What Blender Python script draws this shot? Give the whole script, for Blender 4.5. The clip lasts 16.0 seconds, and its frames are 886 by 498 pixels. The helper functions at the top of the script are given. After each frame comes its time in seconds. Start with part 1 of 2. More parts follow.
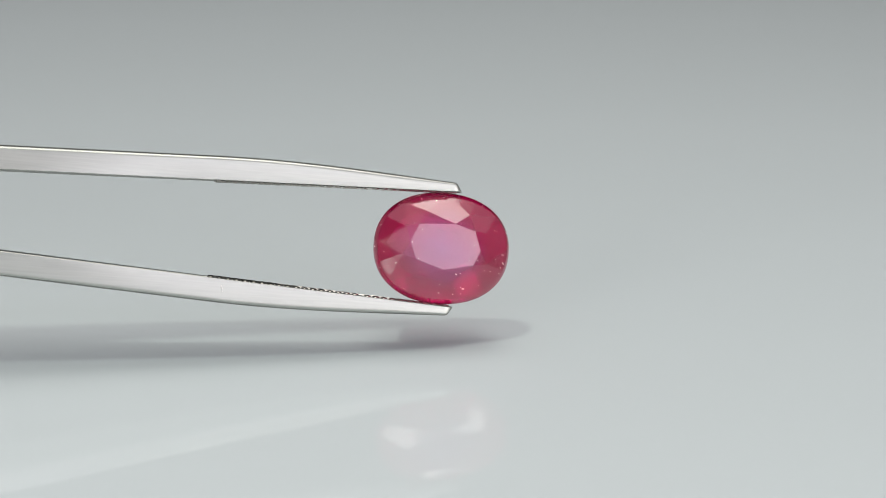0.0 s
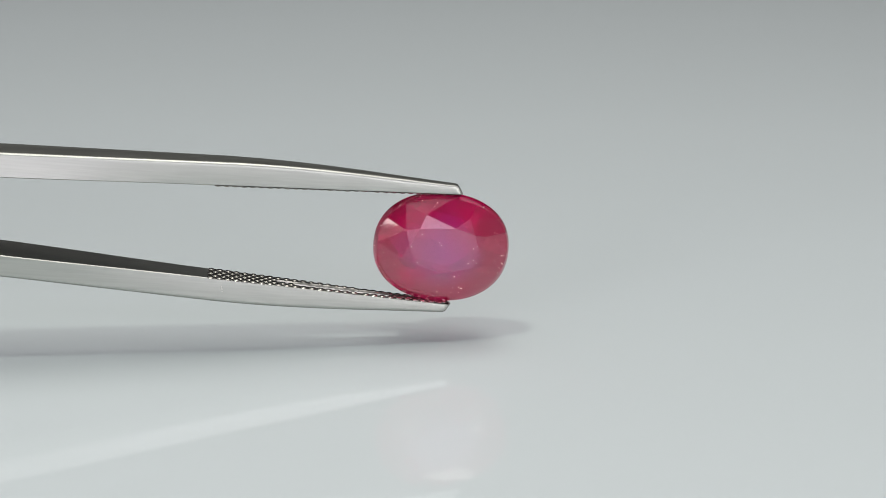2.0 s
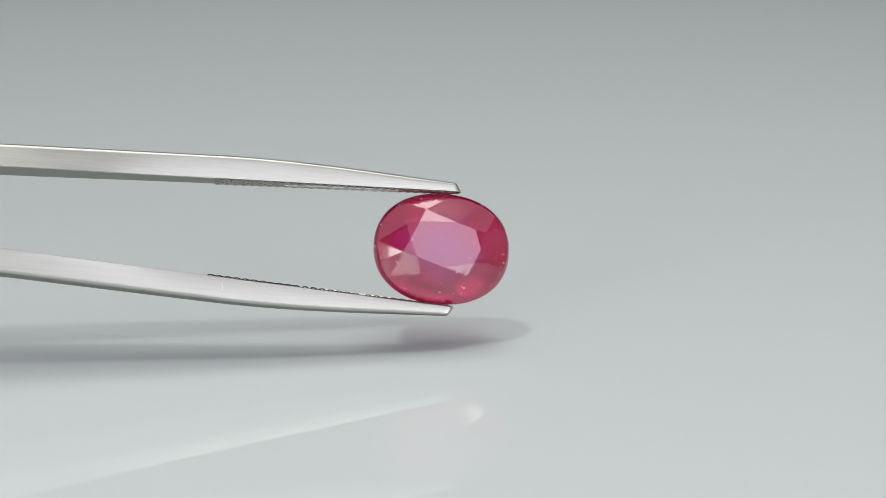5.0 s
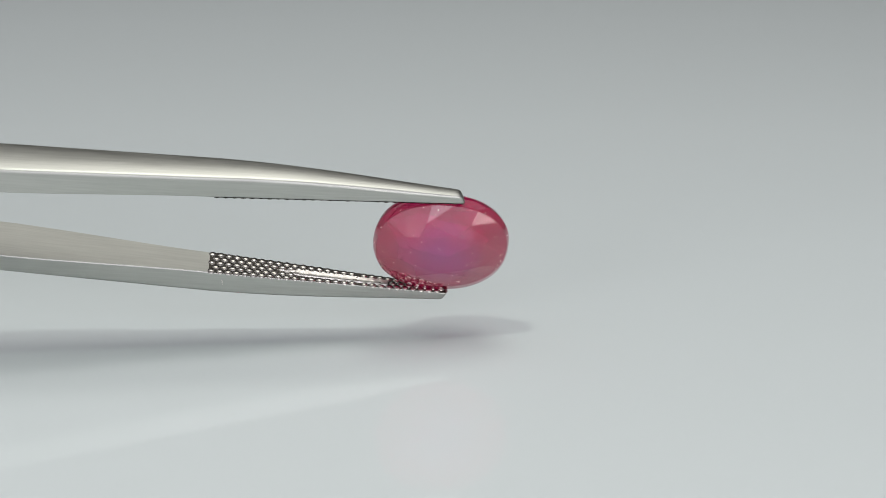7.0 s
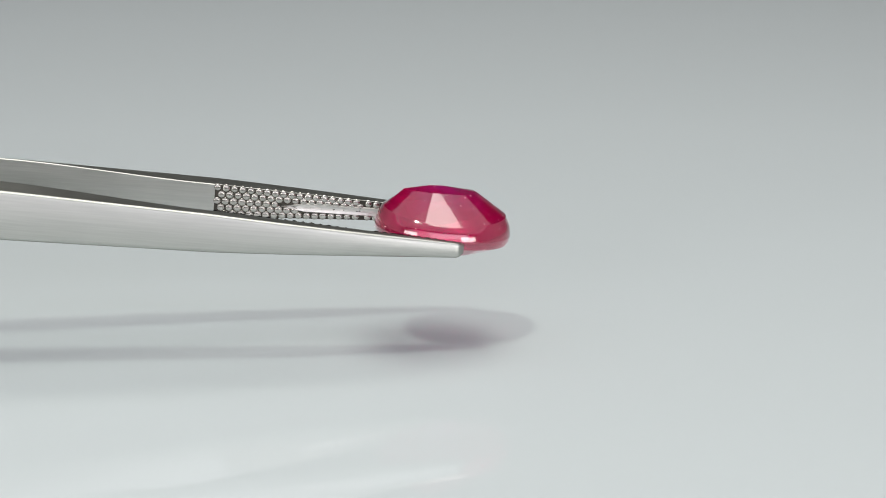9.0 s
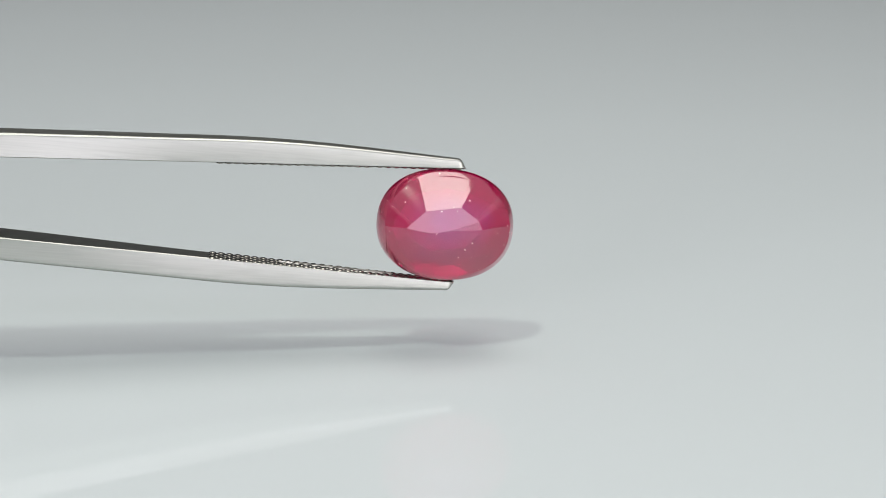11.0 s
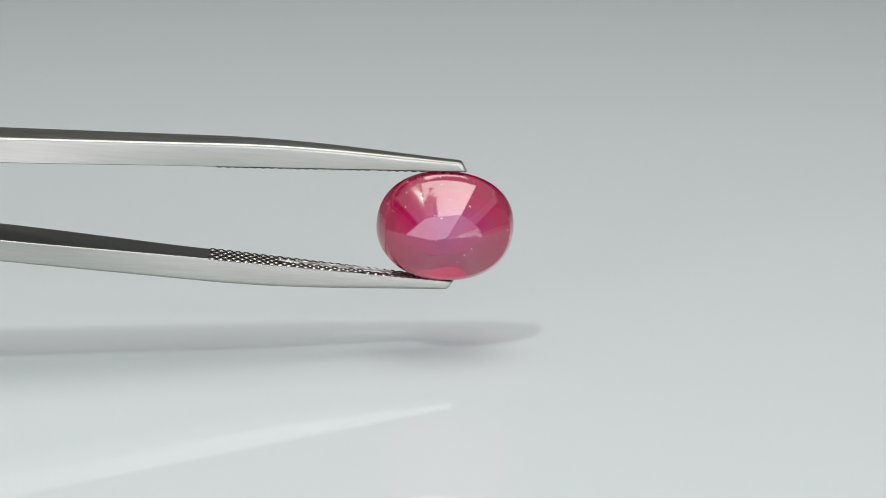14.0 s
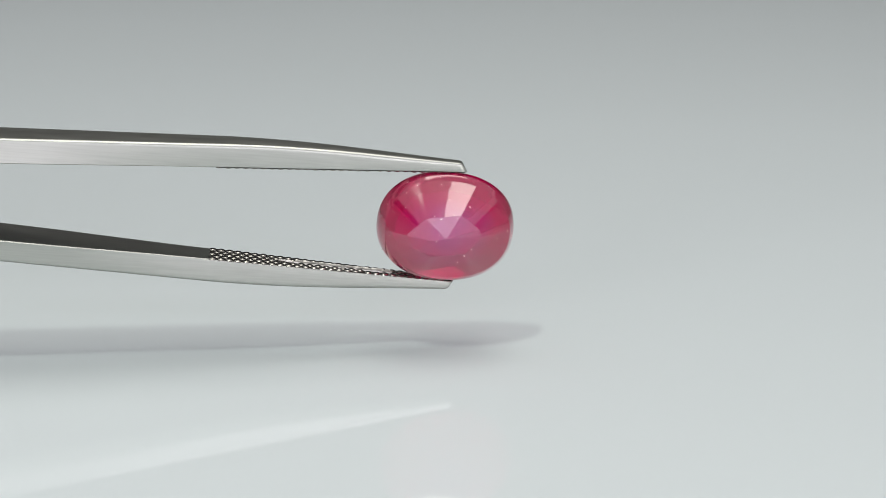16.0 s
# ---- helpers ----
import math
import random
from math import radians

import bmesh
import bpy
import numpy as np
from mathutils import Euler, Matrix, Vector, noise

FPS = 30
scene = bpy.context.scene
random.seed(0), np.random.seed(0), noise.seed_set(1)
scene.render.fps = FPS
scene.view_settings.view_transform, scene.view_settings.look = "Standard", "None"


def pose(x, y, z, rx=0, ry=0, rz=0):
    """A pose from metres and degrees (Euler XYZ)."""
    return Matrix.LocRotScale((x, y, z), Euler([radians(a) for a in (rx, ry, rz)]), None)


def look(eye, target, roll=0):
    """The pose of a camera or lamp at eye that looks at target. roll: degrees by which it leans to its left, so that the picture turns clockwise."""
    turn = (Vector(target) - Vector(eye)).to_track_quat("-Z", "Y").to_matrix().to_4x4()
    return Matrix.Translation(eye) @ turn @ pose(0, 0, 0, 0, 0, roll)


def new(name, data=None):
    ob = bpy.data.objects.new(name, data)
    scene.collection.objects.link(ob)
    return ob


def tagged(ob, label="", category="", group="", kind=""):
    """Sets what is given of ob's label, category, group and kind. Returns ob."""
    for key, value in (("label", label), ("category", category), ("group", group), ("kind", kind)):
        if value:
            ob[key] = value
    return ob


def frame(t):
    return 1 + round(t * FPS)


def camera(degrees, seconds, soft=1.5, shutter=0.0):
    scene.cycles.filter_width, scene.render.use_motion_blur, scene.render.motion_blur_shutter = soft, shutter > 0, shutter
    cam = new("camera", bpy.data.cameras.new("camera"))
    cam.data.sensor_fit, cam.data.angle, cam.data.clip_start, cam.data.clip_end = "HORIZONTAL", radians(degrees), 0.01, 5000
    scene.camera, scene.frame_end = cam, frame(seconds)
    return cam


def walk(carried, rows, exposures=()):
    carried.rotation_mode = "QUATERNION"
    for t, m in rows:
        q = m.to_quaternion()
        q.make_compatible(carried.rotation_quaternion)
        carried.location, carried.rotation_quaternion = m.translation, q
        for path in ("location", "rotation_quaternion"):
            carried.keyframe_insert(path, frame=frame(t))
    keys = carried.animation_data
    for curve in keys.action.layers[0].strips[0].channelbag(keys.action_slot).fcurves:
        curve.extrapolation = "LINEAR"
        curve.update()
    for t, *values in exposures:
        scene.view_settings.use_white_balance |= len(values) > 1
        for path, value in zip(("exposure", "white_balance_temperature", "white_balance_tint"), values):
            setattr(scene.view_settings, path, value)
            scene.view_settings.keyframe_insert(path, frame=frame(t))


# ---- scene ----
# ---- camera: it stands still and looks down 16 degrees at the stone ----
MM = 0.001
TILT = radians(16.0)
STONE_H = 0.0065                      # height of the stone's centre over the tabletop
DIST = 0.100
EYE = Vector((0, -DIST * math.cos(TILT), STONE_H + DIST * math.sin(TILT)))
cam = camera(31.39, 16.0, soft=0.85)
STAND = look(EYE, (0, 0, STONE_H))
walk(cam, [(0.0, STAND), (16.0, STAND)], exposures=[(0.0, 0.16), (7.8, 0.16), (8.6, 0.26), (12.0, 0.28), (16.0, 0.28)])

# ---- light ----
world = bpy.data.worlds.new("world")
scene.world = world
world.use_nodes = True
bg = world.node_tree.nodes["Background"]
bg.inputs[0].default_value = (0.55, 0.62, 0.75, 1)
bg.inputs[1].default_value = 0.05


def area_lamp(name, at, target, sx, sy, watts, colour):
    d = bpy.data.lights.new(name, "AREA")
    d.shape, d.size, d.size_y, d.energy, d.color = "RECTANGLE", sx, sy, watts, colour
    ob = new(name, d)
    ob.matrix_world = look(at, target)
    return ob


# a small key lamp, a warm softbox straight overhead, a broad diffuser, a window and a lilac panel in front, a lamp on either side
area_lamp("key_lamp", (-0.18, -0.28, 0.76), (0.0, 0.0, 0), 0.07, 0.065, 1.05, (0.92, 1.0, 0.88))
area_lamp("softbox_lamp", (0.09, 0.035, 0.82), (0.0, 0.0, 0), 0.60, 0.36, 2.1, (0.99, 0.98, 0.89))
area_lamp("diffuser_lamp", (0.0, -0.12, 0.92), (0.0, -0.05, 0), 2.4, 1.30, 4.5, (0.99, 0.94, 1.0))
area_lamp("window_lamp", (0.0, -0.90, 0.30), (0.0, 0.0, 0.06), 1.4, 0.76, 2.2, (0.94, 0.90, 1.0))
area_lamp("panel_lamp", (0.08, -0.260, 0.115), (0.0, 0.0, STONE_H), 0.22, 0.13, 0.10, (0.93, 0.91, 1.0))
area_lamp("west_lamp", (-0.33, -0.46, 0.15), (0.0, 0.0, STONE_H), 0.24, 0.14, 0.56, (1.0, 0.97, 0.93))
area_lamp("east_lamp", (0.36, -0.47, 0.09), (0.0, 0.0, STONE_H), 0.20, 0.15, 0.50, (1.0, 0.97, 0.93))


# ---- materials ----
class Nodes:
    def __init__(self, name):
        self.mat = bpy.data.materials.new(name)
        self.mat.use_nodes = True
        self.tree = self.mat.node_tree
        self.bsdf = self.tree.nodes["Principled BSDF"]

    def add(self, kind, **props):
        n = self.tree.nodes.new(kind)
        for key, value in props.items():
            if key in n.inputs:
                n.inputs[key].default_value = value
        return n

    def link(self, a, b):
        self.tree.links.new(a, b)

    def coords(self, scale):
        tc = self.add("ShaderNodeTexCoord")
        mp = self.add("ShaderNodeMapping", Scale=scale)
        self.link(tc.outputs["Object"], mp.inputs[0])
        return mp.outputs[0]

    def noise(self, scale, stretch=(1, 1, 1), detail=4.0):
        n = self.add("ShaderNodeTexNoise", Scale=scale, Detail=detail)
        self.link(self.coords(stretch), n.inputs["Vector"])
        return n.outputs["Fac"]

    def ramp(self, fac, c0, c1, p0=0.3, p1=0.7):
        r = self.tree.nodes.new("ShaderNodeValToRGB")
        e = r.color_ramp.elements
        e[0].position, e[1].position = p0, p1
        e[0].color, e[1].color = (*c0, 1), (*c1, 1)
        self.link(fac, r.inputs[0])
        return r.outputs[0]

    def bump(self, fac, strength, distance):
        b = self.add("ShaderNodeBump", Strength=strength, Distance=distance)
        self.link(fac, b.inputs["Height"])
        self.link(b.outputs[0], self.bsdf.inputs["Normal"])


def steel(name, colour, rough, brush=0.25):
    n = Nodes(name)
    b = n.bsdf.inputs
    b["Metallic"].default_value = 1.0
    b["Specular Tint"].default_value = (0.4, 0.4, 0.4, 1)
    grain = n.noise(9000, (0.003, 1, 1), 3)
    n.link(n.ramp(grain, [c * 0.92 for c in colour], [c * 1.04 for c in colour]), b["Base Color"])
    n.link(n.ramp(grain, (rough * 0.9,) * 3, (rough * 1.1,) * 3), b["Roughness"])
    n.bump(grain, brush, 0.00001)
    return n.mat


def tabletop_material():
    n = Nodes("glossy_white_acrylic")
    b = n.bsdf.inputs
    soft = n.noise(3.0, (1, 1, 1), 2)
    n.link(n.ramp(soft, (0.655, 0.71, 0.73), (0.675, 0.73, 0.745)), b["Base Color"])
    fine = n.noise(400, (1, 1, 1), 3)
    n.link(n.ramp(fine, (0.008,) * 3, (0.022,) * 3), b["Roughness"])
    b["IOR"].default_value = 1.33
    return n.mat


def ruby_material():
    """Hazy ruby: redder rim, lilac milky heart, polished outside."""
    n = Nodes("ruby")
    b = n.bsdf.inputs
    tc = n.add("ShaderNodeTexCoord")
    zone = n.add("ShaderNodeMapping", Scale=(1 / 0.0044, 1 / 0.006, 1 / 0.0035))
    n.link(tc.outputs["Object"], zone.inputs[0])
    far = n.tree.nodes.new("ShaderNodeVectorMath")
    far.operation = "LENGTH"
    n.link(zone.outputs[0], far.inputs[0])
    cloud = n.noise(420, (1, 1, 1), 4)
    both = n.tree.nodes.new("ShaderNodeMath")
    both.operation = "MULTIPLY_ADD"
    both.inputs[1].default_value = 0.55
    n.link(cloud, both.inputs[0])
    n.link(far.outputs["Value"], both.inputs[2])
    n.link(n.ramp(both.outputs[0], (0.44, 0.040, 0.36), (0.55, 0.002, 0.085), 0.38, 1.02), b["Base Color"])
    b["Roughness"].default_value = 0.16
    b["IOR"].default_value = 1.65
    b["Transmission Weight"].default_value = 0.58
    b["Coat Weight"].default_value = 1.0
    b["Coat Roughness"].default_value = 0.01
    b["Coat IOR"].default_value = 1.78
    b["Specular IOR Level"].default_value = 0.2
    polish = n.add("ShaderNodeBump", Strength=0.05, Distance=0.00002)
    n.link(n.noise(2600, (1, 0.3, 1), 3), polish.inputs["Height"])
    n.link(polish.outputs[0], b["Coat Normal"])
    return n.mat


def plain(name, c0, c1, rough, scale=6.0):
    n = Nodes(name)
    n.link(n.ramp(n.noise(scale), c0, c1), n.bsdf.inputs["Base Color"])
    n.bsdf.inputs["Roughness"].default_value = rough
    return n.mat


STEEL = steel("brushed_stainless_steel", (0.49, 0.497, 0.468), 0.39, 0.05)
STEEL_GRIP = steel("knurled_steel", (0.48, 0.465, 0.43), 0.26, 0.02)
# near-black colour that stands for the shade down between the studs
SHADE_STEEL = steel("crevice_shade_steel", (0.08, 0.075, 0.065), 0.55, 0.1)
STEEL_WORN = steel("worn_bright_steel", (0.70, 0.68, 0.65), 0.45, 1.0)
ACRYLIC = tabletop_material()
RUBY = ruby_material()
SPECK = plain("pale_crystal", (0.85, 0.70, 0.72), (0.95, 0.85, 0.85), 0.3)
def glow_wall_material():
    """Unseen wall, brightness painted in: pale grey at the table's edge, charcoal further up."""
    n = Nodes("wall_painted_glow")
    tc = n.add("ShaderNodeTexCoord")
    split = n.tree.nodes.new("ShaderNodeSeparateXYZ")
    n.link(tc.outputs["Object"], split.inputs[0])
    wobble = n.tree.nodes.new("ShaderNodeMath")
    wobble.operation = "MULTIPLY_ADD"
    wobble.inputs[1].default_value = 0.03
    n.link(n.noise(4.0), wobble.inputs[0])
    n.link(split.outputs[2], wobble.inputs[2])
    # the ramp colours in a low glow for the far tabletop to mirror
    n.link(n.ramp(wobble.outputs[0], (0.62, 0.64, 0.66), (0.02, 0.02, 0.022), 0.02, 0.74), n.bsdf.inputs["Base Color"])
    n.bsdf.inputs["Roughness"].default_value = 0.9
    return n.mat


GLOW_WALL = glow_wall_material()
DARK_WALL = plain("charcoal_cloth", (0.018, 0.017, 0.020), (0.03, 0.028, 0.032), 0.9)
WHITE_WALL = plain("white_paint", (0.76, 0.76, 0.75), (0.82, 0.82, 0.81), 0.7)


# ---- mesh helpers ----
def mesh_of(name, bm, material, smooth=0.0):
    """smooth: the angle between faces, in radians, up to which shading runs on over their edge."""
    me = bpy.data.meshes.new(name)
    bmesh.ops.recalc_face_normals(bm, faces=bm.faces)
    if smooth:
        for e in bm.edges:
            e.smooth = len(e.link_faces) < 2 or e.calc_face_angle(0) < smooth
    bm.to_mesh(me)
    bm.free()
    me.materials.append(material)
    if smooth:
        for p in me.polygons:
            p.use_smooth = True
    return me


def part(name, bm, material, parent, label="", smooth=0.0):
    ob = new(name, mesh_of(name, bm, material, smooth))
    ob.parent = parent
    return tagged(ob, label)


def box(x0, y0, z0, x1, y1, z1):
    bm = bmesh.new()
    bmesh.ops.create_cube(bm, size=1)
    for v in bm.verts:
        v.co = Vector(((x0 + x1) / 2 + v.co.x * (x1 - x0), (y0 + y1) / 2 + v.co.y * (y1 - y0), (z0 + z1) / 2 + v.co.z * (z1 - z0)))
    return bm


# ---- the studio: tabletop and walls ----
def structure(name, bm, material, label, category):
    return tagged(new(name, mesh_of(name, bm, material)), label, category, "", "structure")


structure("tabletop", box(-1.3, -1.3, -0.02, 1.3, 1.6, 0), ACRYLIC, "glossy pale grey acrylic tabletop with faint mirror reflections", "tabletop")
structure("wall_north", box(-1.3, 1.6, -0.02, 1.3, 1.62, 1.2), GLOW_WALL, "unseen back wall with a painted glow fading from pale grey to charcoal", "wall")
structure("wall_south", box(-1.3, -1.32, -0.02, 1.3, -1.3, 1.2), WHITE_WALL, "plain white studio wall", "wall")
structure("wall_west", box(-1.32, -1.32, -0.02, -1.3, 1.62, 1.2), WHITE_WALL, "plain white studio wall", "wall")
structure("wall_east", box(1.3, -1.32, -0.02, 1.32, 1.62, 1.2), WHITE_WALL, "plain white studio wall", "wall")
structure("ceiling", box(-1.32, -1.32, 1.2, 1.32, 1.62, 1.22), DARK_WALL, "dark studio ceiling", "ceiling")

# ---- the axis about which tweezers and stone are turned ----
YAW, DROP = radians(6.6), radians(6.4)
AX = Vector((math.cos(YAW) * math.cos(DROP), math.sin(YAW) * math.cos(DROP), -math.sin(DROP)))
VIEW = Vector((0, math.cos(TILT), -math.sin(TILT)))
AY = (VIEW - AX * VIEW.dot(AX)).normalized()
AZ = AX.cross(AY)
PIVOT = Vector((0, 0, STONE_H)) + Vector((0, math.sin(TILT), math.cos(TILT))) * 0.82 * MM
AXIS = Matrix.Translation(PIVOT) @ Matrix((AX, AY, AZ)).transposed().to_4x4()


# ---- tweezers ----
TIP, KNURL, WELD, HEEL = 0.95, -14.5, -82.0, -104.0


def ease(u):
    u = min(max(u, 0.0), 1.0)
    return u * u * (3 - 2 * u)


def shift(side):
    """The arms do not lie exactly over one another."""
    return 0.0 if side > 0 else 0.25


def midline(x):
    return -0.79 - 0.0098 * x


def half_gap(x):
    return max(3.60 + 0.0430 * x, 0.0) * (1 - ease((-60 - x) / 22)) if x < -60 else 3.60 + 0.0430 * x


def arm_thick(x):
    u = min((TIP - x) / 15.5, 1.0)
    return 0.60 + 0.96 * math.sin(u * math.pi / 2) ** 1.15


def arm_width(x):
    return 0.90 + 1.50 * min((TIP - x) / 15.45, 1.0) + 0.65 * min(max((KNURL - x) / 12.5, 0), 1) + 1.6 * ease((-27 - x) / 40)


def arm_mesh(side):
    """One arm, lofted along its length: flat inner face, bevelled sides, crowned back."""
    bm = bmesh.new()
    xs = [TIP - d for d in (0.0, 0.04, 0.1, 0.2, 0.35)] + [TIP - 0.35 - (TIP - 0.35 - HEEL) * (i / 110) ** 1.5 for i in range(1, 111)]
    rings = []
    for i, x in enumerate(xs):
        k = (0.62, 0.8, 0.9, 0.97, 1.0)[i] if i < 5 else 1.0
        w, th = arm_width(x) / 2, arm_thick(x)
        r = min(0.26, th * 0.28)
        zi = half_gap(x)
        inner, outer = 0.90 * w + 0.40 * ease((KNURL - x) / 13), w
        pts = [(-inner + 0.05, 0), (inner - 0.05, 0), (inner, 0.05)]
        for a in range(0, 91, 18):
            c, s = math.cos(radians(a)), math.sin(radians(a))
            pts.append((outer - r + r * c, th - r - 0.06 * w + r * s))
        pts += [(outer * 0.4, th - 0.012 * w), (0, th), (-outer * 0.4, th - 0.012 * w)]
        for a in range(90, 181, 18):
            c, s = math.cos(radians(a)), math.sin(radians(a))
            pts.append((-outer + r + r * c, th - r - 0.06 * w + r * s))
        pts.append((-inner, 0.05))
        ring = []
        for y, z in pts:
            zz = zi + th / 2 + (z - th / 2) * k if z > th / 2 else zi + z
            cut = 0.30 * z / th * max(0.0, 1 - (TIP - x) / 2.5)
            ring.append(bm.verts.new(((x - cut) * MM, (y * k + shift(side)) * MM, (midline(x) + side * zz) * MM)))
        rings.append(ring)
    for a, b in zip(rings, rings[1:]):
        for i in range(len(a)):
            j = (i + 1) % len(a)
            bm.faces.new((a[i], a[j], b[j], b[i]))
    bm.faces.new(rings[0])
    bm.faces.new(rings[-1])
    return bm


def in_groove(x, y):
    return -10.2 < x < -3.0 and abs(y + 0.08) < 0.30 * min(1.0, (x + 10.2) / 1.5 + 0.2)


def stud_mesh():
    """One small rounded stud, base at z = 0, top upwards."""
    bm = bmesh.new()
    rings = []
    for r, z in ((1.0, -0.02), (0.80, 0.05), (0.45, 0.085)):
        rings.append([bm.verts.new((0.27 * r * math.cos(a * math.pi / 4) * MM, 0.27 * r * math.sin(a * math.pi / 4) * MM, z * MM)) for a in range(8)])
    for lo, hi in zip(rings, rings[1:]):
        for a in range(8):
            b = (a + 1) % 8
            bm.faces.new((lo[a], lo[b], hi[b], hi[a]))
    bm.faces.new(rings[-1])
    return bm


def place_studs(side, arm, mesh):
    """Staggered rows of studs on the inner face; the outer rows follow its edges."""
    x, col = KNURL + 0.16, 0
    rng = random.Random(5 if side > 0 else 6)
    while x < TIP - 0.2:
        w = arm_width(x) * 0.45 - 0.20
        n = 2 if w > 0.46 else 1
        for k in range(-n, n + 1):
            y = k * w / n
            if (k + col) % 2 or in_groove(x, y):
                continue
            ob = new("stud", mesh)
            ob.parent = arm
            g = 1 + rng.uniform(-0.08, 0.08)
            ob.matrix_local = Matrix.Translation((x * MM, (y + shift(side)) * MM, (midline(x) + side * half_gap(x)) * MM)) @ pose(0, 0, 0, 180 if side > 0 else 0, 0, rng.uniform(-6, 6)) @ Matrix.Diagonal((g, g * min(1.0, w / n / 0.30), g, 1))
        x += 0.265
        col += 1


def grip_shade_mesh(side):
    """An added dark sheet that colours in the crevice shade between the studs."""
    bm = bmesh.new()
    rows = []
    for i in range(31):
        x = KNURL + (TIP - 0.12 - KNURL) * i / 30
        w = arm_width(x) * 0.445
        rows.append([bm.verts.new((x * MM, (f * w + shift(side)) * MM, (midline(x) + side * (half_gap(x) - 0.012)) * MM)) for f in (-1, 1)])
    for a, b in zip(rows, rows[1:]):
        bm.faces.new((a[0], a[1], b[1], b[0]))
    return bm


def groove_mesh(side):
    """A shallow lengthwise channel with raised rims through the studs."""
    bm = bmesh.new()
    rng = random.Random(9)
    rows = []
    for i in range(61):
        x = -10.2 + 7.2 * i / 60
        half = 0.27 * min(1.0, (x + 10.2) / 1.6 + 0.05)
        ring = []
        for f, d in ((-1.15, -0.02), (-0.9, 0.11), (-0.45, 0.05), (0, 0.03), (0.45, 0.05), (0.9, 0.11), (1.15, -0.02)):
            d = d * 0.8 + rng.uniform(-0.022, 0.022)
            ring.append(bm.verts.new((x * MM, (-0.08 + half * f + shift(side)) * MM, (midline(x) + side * (half_gap(x) - d)) * MM)))
        rows.append(ring)
    for a, b in zip(rows, rows[1:]):
        for i in range(len(a) - 1):
            bm.faces.new((a[i], a[i + 1], b[i + 1], b[i]))
    return bm


def nick_mesh():
    """A small raised burr on the side of the lower arm, where the studs begin."""
    bm = bmesh.new()
    rng = random.Random(2)
    for dx, dz in ((0.0, 0.0), (0.02, -0.16), (-0.05, 0.13)):
        x = -13.6 + dx
        y = -arm_width(x) * 0.48 + shift(-1)
        m = Matrix.Translation((x * MM, y * MM, (midline(x) - half_gap(x) - 0.62 + dz) * MM)) @ Matrix.Diagonal((rng.uniform(0.04, 0.06) * MM, 0.03 * MM, rng.uniform(0.05, 0.09) * MM, 1))
        bmesh.ops.create_icosphere(bm, subdivisions=1, radius=1, matrix=m)
    return bm


def make_tweezers():
    base = new("tweezers")
    studs = mesh_of("stud", stud_mesh(), STEEL_GRIP, 1.3)
    for side in (1, -1):
        arm = part("arm", arm_mesh(side), STEEL, base, "", 0.45)
        place_studs(side, arm, studs)
        part("grip_shade", grip_shade_mesh(side), SHADE_STEEL, arm, "dark sheet painting in the crevice shade between the studs")
        if side < 0:
            part("nick", nick_mesh(), STEEL_WORN, arm, "tiny bright nick in the arm's side")
        part("groove", groove_mesh(side), STEEL_WORN, arm, "bright worn lengthwise groove", 0.6)
    return tagged(base, "brushed stainless steel tweezers with knurled tips gripping the red stone", "tweezers")


# ---- the stone: oval mixed cut, table towards -y at rest ----
HALF_L, HALF_W = 4.36, 3.54


# crown, in mm along and across: the table's corners, the tips of the star facets, the outer ends of the kites and
# the points between them where the rim facets part
TABLE = ((0.58, 1.60), (1.87, 1.23), (2.31, 0.03), (1.90, -0.92), (0.01, -1.32), (-1.77, -0.78), (-2.23, 0.31), (-1.70, 1.45))
STARS = ((1.50, 2.24), (2.62, 1.13), (2.77, -0.78), (1.56, -1.69), (-1.44, -1.83), (-2.63, -0.52), (-2.52, 1.25), (-1.31, 2.30))
KITE_ENDS = ((0.26, 3.23), (3.28, 2.47), (4.16, 0.32), (3.05, -2.31), (0.31, -2.88), (-3.14, -2.05), (-4.06, 0.19), (-2.69, 2.66))
SPLITS = ((2.02, 3.08), (3.87, 1.39), (3.85, -1.06), (1.85, -2.77), (-1.56, -2.82), (-3.81, -0.96), (-3.54, 1.76), (-1.22, 3.29))
# pavilion: the fan of shallow facets round a short keel (along, depth, across)
FAN = ((-1.60, 2.38, -1.06), (0.57, 2.37, -1.46), (1.77, 2.46, -0.67), (1.96, 2.45, -0.18), (1.08, 2.43, 0.97), (-1.04, 2.50, 1.34), (-2.13, 2.42, 0.90), (-2.72, 2.38, 0.10))
FEET = ((-2.05, -2.90), (1.45, -2.90), (3.30, -1.75), (3.85, -0.30), (2.50, 2.25), (-1.60, 2.85), (-3.20, 1.90), (-3.85, 0.20))
KEEL = ((-1.15, 2.74, 0.23), (-0.24, 2.74, 0.03))
RING = 96


def oval(deg, a, b, across=0.0):
    """A point of an oval a little squarer than an ellipse."""
    c, s = math.cos(radians(deg)), math.sin(radians(deg))
    bulge = (abs(c) ** 2.2 + abs(s) ** 2.2) ** (-1 / 2.2)
    return a * c * bulge, b * s * bulge + across


def crown_height(along, mm):
    """The table lies askew: the crown is higher at its -x end."""
    return mm * (1 - 0.22 * along / HALF_L)


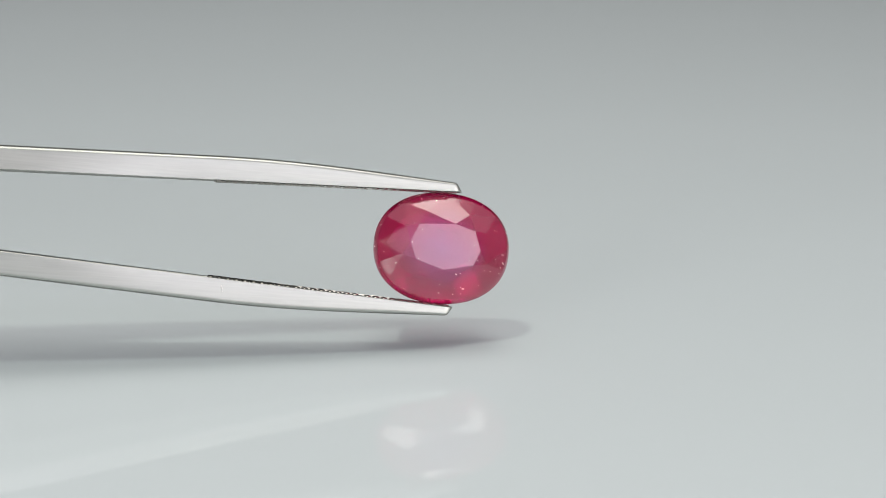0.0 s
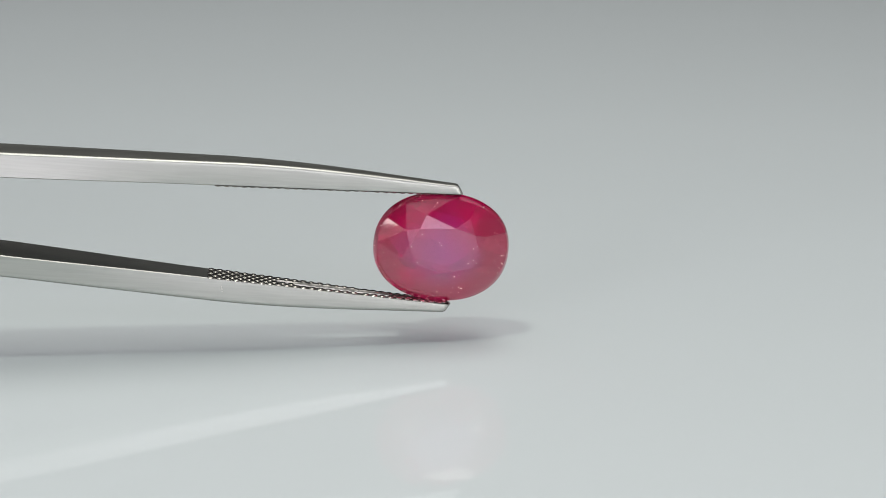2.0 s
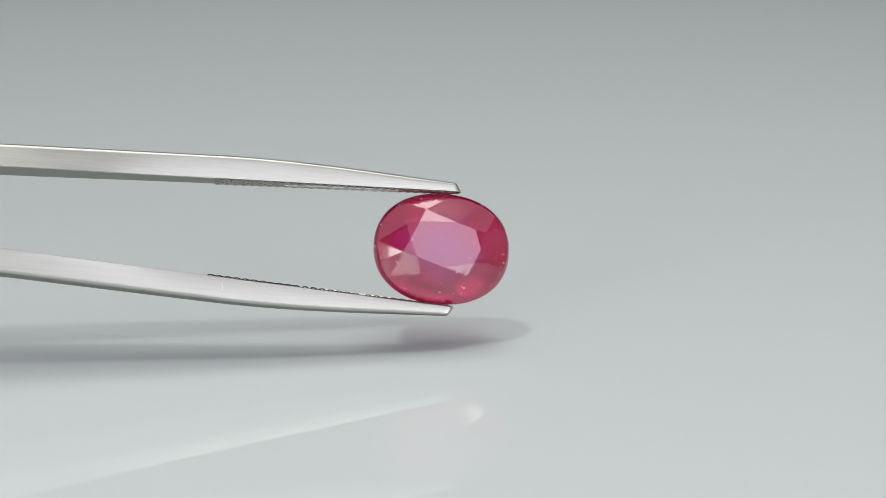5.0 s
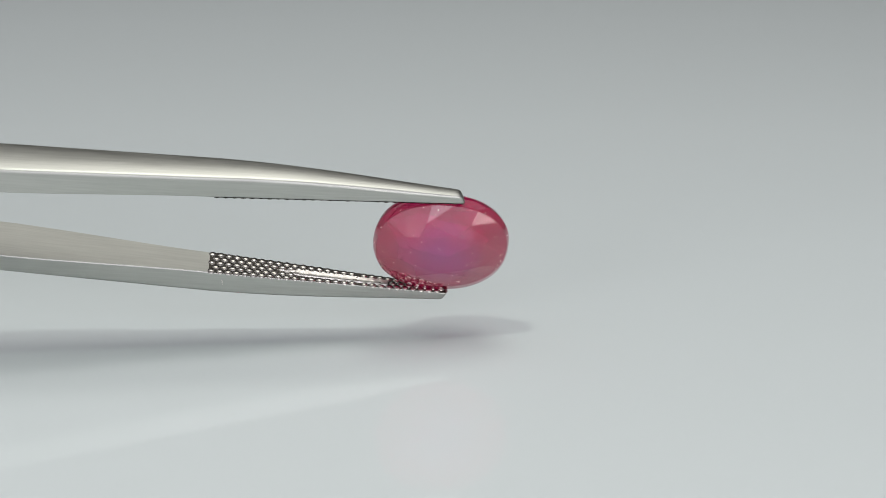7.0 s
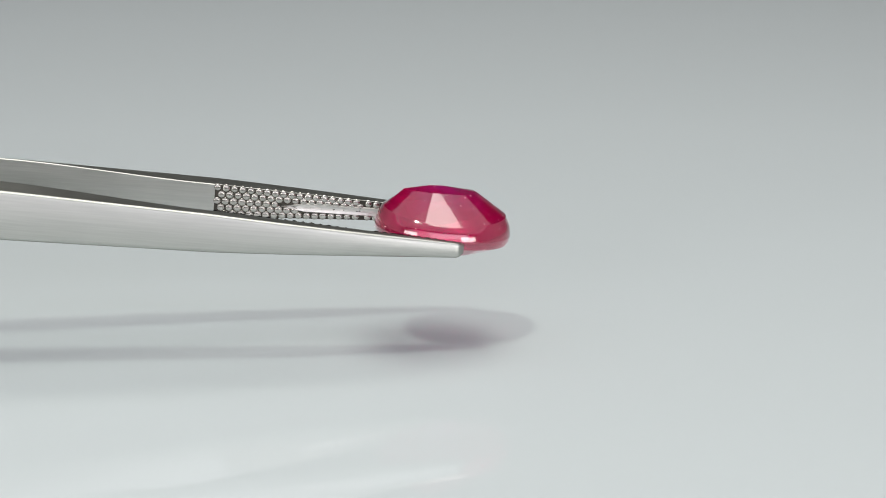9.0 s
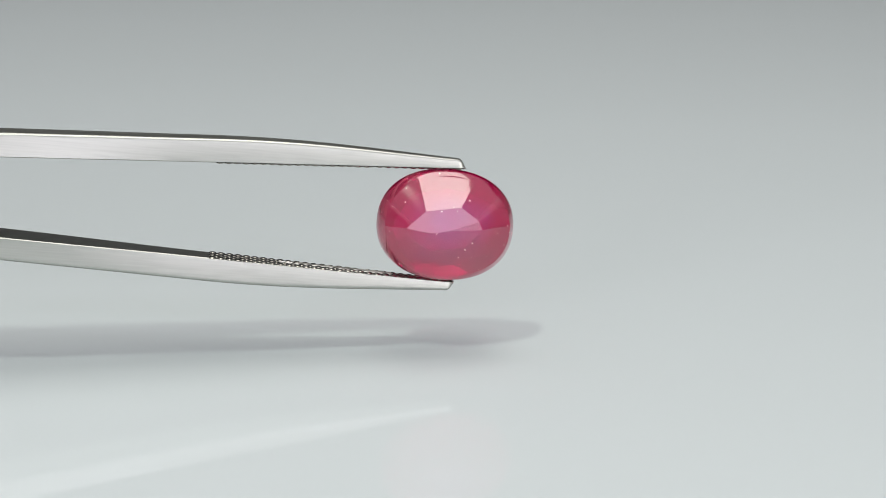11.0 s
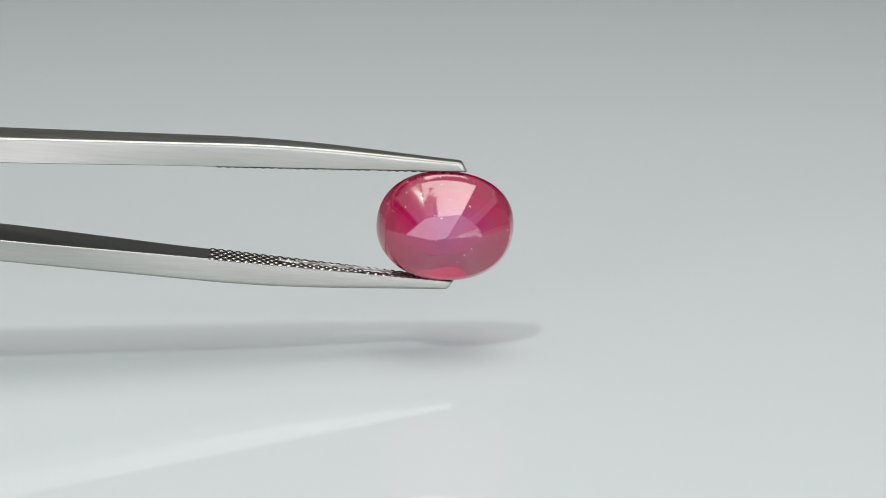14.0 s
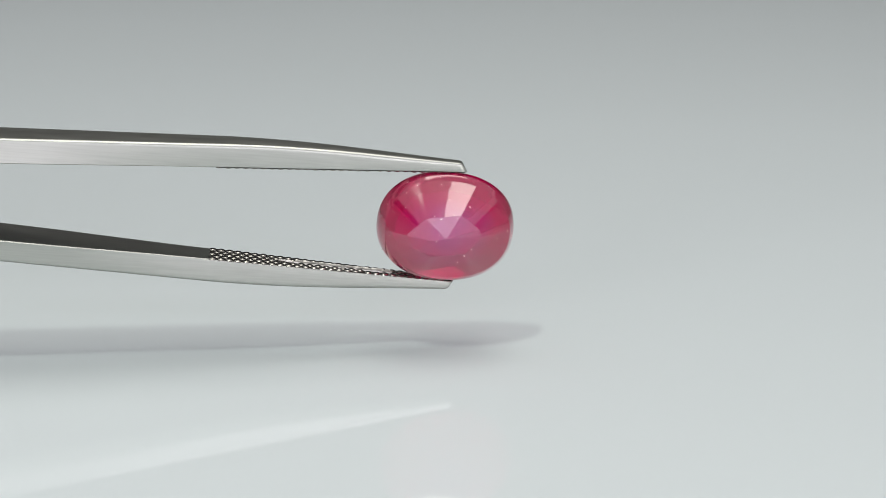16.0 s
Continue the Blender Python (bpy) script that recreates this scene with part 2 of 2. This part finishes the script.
def star_heights():
    """Heights of the star tips that make the kite facets as flat as can be."""
    edge = 0.55
    rows, right = [], []
    for i in range(8):
        t, g, p, q = TABLE[i], KITE_ENDS[i], STARS[i - 1], STARS[i]
        h = crown_height(t[0], 1.50)

        def error(hp, hq):
            m = np.array([[p[0] - t[0], p[1] - t[1], hp - h], [g[0] - t[0], g[1] - t[1], edge - h], [q[0] - t[0], q[1] - t[1], hq - h]])
            return np.linalg.det(m)
        e0 = error(0, 0)
        row = np.zeros(8)
        row[i - 1] += error(1, 0) - e0
        row[i] += error(0, 1) - e0
        rows.append(row)
        right.append(-e0)
    for i in range(8):
        row = np.zeros(8)
        row[i] = 2.5
        rows.append(row)
        right.append(2.5 * crown_height(STARS[i][0], 1.21))
    return np.linalg.lstsq(np.array(rows), np.array(right), rcond=None)[0]


def stone_mesh():
    bm = bmesh.new()

    def vert(x, up, z):
        return bm.verts.new((x * MM, -up * MM, z * MM))

    def ring(a, b, up, across=0.0, deeper=0.0, lift=0.0):
        out = []
        for j in range(RING):
            x, z = oval(360 * j / RING, a, b, across)
            out.append(vert(x, up * (1 - lift * max(0.0, -z / b) ** 2) - deeper * (x / a) ** 2, z))
        return out

    def nearest(ring_verts, x, z):
        return min(range(RING), key=lambda j: (ring_verts[j].co.x / MM - x) ** 2 + (ring_verts[j].co.z / MM - z) ** 2)

    def arc(ring_verts, a, b, step):
        """The ring's vertices from index a to b, going the way of step."""
        out = [ring_verts[a]]
        while a != b:
            a = (a + step) % RING
            out.append(ring_verts[a])
        return out

    def band(one, two):
        for j in range(RING):
            q = (j + 1) % RING
            bm.faces.new((one[j], one[q], two[q], two[j]))

    tops = [vert(x, crown_height(x, 1.50), z) for x, z in TABLE]
    tips = [vert(x, h, z) for (x, z), h in zip(STARS, star_heights())]
    edge = ring(4.15, 3.13, 0.55, 0.14)
    gird = ring(0.985 * HALF_L, 0.982 * HALF_W, 0.34)
    low = ring(HALF_L, HALF_W, 0.0)
    ends = [nearest(edge, x, z) for x, z in KITE_ENDS]
    splits = [nearest(edge, x, z) for x, z in SPLITS]
    bm.faces.new(tops)
    for i in range(8):
        k = (i + 1) % 8
        bm.faces.new((tops[i], tops[k], tips[i]))
        bm.faces.new((tops[i], tips[i - 1], edge[ends[i]], tips[i]))
        bm.faces.new([tips[i]] + arc(edge, ends[i], splits[i], -1))
        bm.faces.new([tips[i]] + arc(edge, splits[i], ends[k], -1))
    start = set(bm.faces)
    band(edge, gird)
    band(gird, low)
    for f in set(bm.faces) - start:
        f.smooth = True
    # pavilion: a rounded belly, a tier of eight steep facets, the fan round the keel
    hips = ring(0.90 * HALF_L, 0.875 * HALF_W, -0.86, 0.0, 0.36, 0.32)
    before = set(bm.faces)
    rings = [low, ring(0.990 * HALF_L, 0.987 * HALF_W, -0.32, 0.0, 0.0, 0.32), ring(0.965 * HALF_L, 0.957 * HALF_W, -0.58, 0.0, 0.10, 0.32), hips]
    feet = [nearest(hips, x, z) for x, z in FEET]
    rim = [None] * RING
    for n in range(8):
        a, b = Vector(FAN[n]), Vector(FAN[(n + 1) % 8])
        span = (feet[(n + 1) % 8] - feet[n]) % RING
        for q in range(span):
            x, d, z = a.lerp(b, q / span)
            rim[(feet[n] + q) % RING] = vert(x, -d, z)
    middle = [bm.verts.new((rim[j].co + hips[j].co) / 2) for j in range(RING)]
    rings += [middle, rim]
    for one, two in zip(rings, rings[1:]):
        band(one, two)
    for f in set(bm.faces) - before:
        f.smooth = True
    for j in feet:
        bm.edges.get((hips[j], middle[j])).smooth = bm.edges.get((middle[j], rim[j])).smooth = False
    for j in range(RING):
        bm.edges.get((hips[j], hips[(j + 1) % RING])).smooth = False
    k0, k1 = [vert(x, -d, z) for x, d, z in KEEL]
    for n in range(8):
        side = arc(rim, feet[n], feet[(n + 1) % 8], 1)
        bm.faces.new(side + {5: [k0, k1], 6: [k0], 7: [k1, k0]}.get(n, [k1]))
    for j in range(RING):
        for e in (bm.edges.get((rim[j], rim[(j + 1) % RING])), bm.edges.get((low[j], low[(j + 1) % RING])), bm.edges.get((edge[j], edge[(j + 1) % RING]))):
            e.smooth = False
    return bm


def specks_mesh():
    """Pinpoint crystals just under the facets, denser in two clouds."""
    bm = bmesh.new()
    rng = random.Random(11)
    body = stone_mesh()
    bmesh.ops.recalc_face_normals(body, faces=body.faces)
    bmesh.ops.triangulate(body, faces=body.faces)
    faces = list(body.faces)
    areas = [f.calc_area() for f in faces]
    clouds = (Vector((3.0, -1.0, 0.4)) * MM, Vector((-1.5, 0.5, 1.2)) * MM)
    made = 0
    while made < 130:
        f = rng.choices(faces, areas)[0]
        a, b = sorted((rng.random(), rng.random()))
        v = f.verts
        at = v[0].co * a + v[1].co * (b - a) + v[2].co * (1 - b)
        if rng.random() < 0.6 and min((at - c).length for c in clouds) > 1.5 * MM:
            continue
        at = at - f.normal * rng.uniform(-0.004, 0.03) * MM
        size = rng.uniform(0.016, 0.036) * MM
        m = Matrix.Translation(at) @ pose(0, 0, 0, rng.uniform(0, 180), rng.uniform(0, 180), 0) @ Matrix.Diagonal((size * rng.choice((1, 1, 1, 3)), size, size, 1))
        bmesh.ops.create_icosphere(bm, subdivisions=1, radius=1, matrix=m)
        made += 1
    body.free()
    return bm


def make_stone():
    stone = new("gemstone", mesh_of("gemstone", stone_mesh(), RUBY))
    tagged(part("inclusions", specks_mesh(), SPECK, stone, "pale pinpoint crystals inside the stone"), kind="stuff")
    return tagged(stone, "oval faceted pinkish red ruby held edgewise in tweezers", "gemstone")


tweezers = make_tweezers()
gemstone = make_stone()

# ---- how far the tweezers are turned about their length, in degrees, second by second ----
TURNS = [(0.0, 0), (0.2, -9.5), (0.5, -20.5), (0.7, -17.5), (1.0, -3), (1.2, 4), (1.5, 15.5), (1.75, 20), (2.0, 14.5), (2.2, 6), (2.5, -3),
         (2.8, -16.5), (3.0, -19), (3.2, -12.5), (3.5, -1.5), (3.8, 11.5), (4.0, 17), (4.25, 21), (4.6, 12), (4.9, -2), (5.25, -17), (5.5, -20.5), (5.75, -15), (6.05, 1),
         (6.3, 13), (6.5, 20.5), (6.8, 30), (7.0, 36), (7.5, 53), (8.0, 69), (8.5, 87), (9.0, 105), (9.2, 112.5), (9.8, 137), (10.4, 162), (10.9, 184), (11.3, 200),
         (11.45, 201), (11.8, 186), (12.0, 178.5), (12.2, 171), (12.5, 161.5), (12.7, 164), (13.0, 177), (13.3, 185), (13.5, 195), (13.75, 201), (14.0, 196.5), (14.3, 185), (14.5, 178.5),
         (14.75, 166), (15.0, 161.5), (15.2, 166), (15.5, 179), (15.8, 191), (16.0, 197.5)]
SEAT = pose(0.02 * MM, 0.36 * MM, -0.79 * MM)


def motions():
    turned = [(t, AXIS @ pose(0, 0, 0, a)) for t, a in TURNS]
    walk(tweezers, turned)
    walk(gemstone, [(t, m @ SEAT) for t, m in turned])


motions()
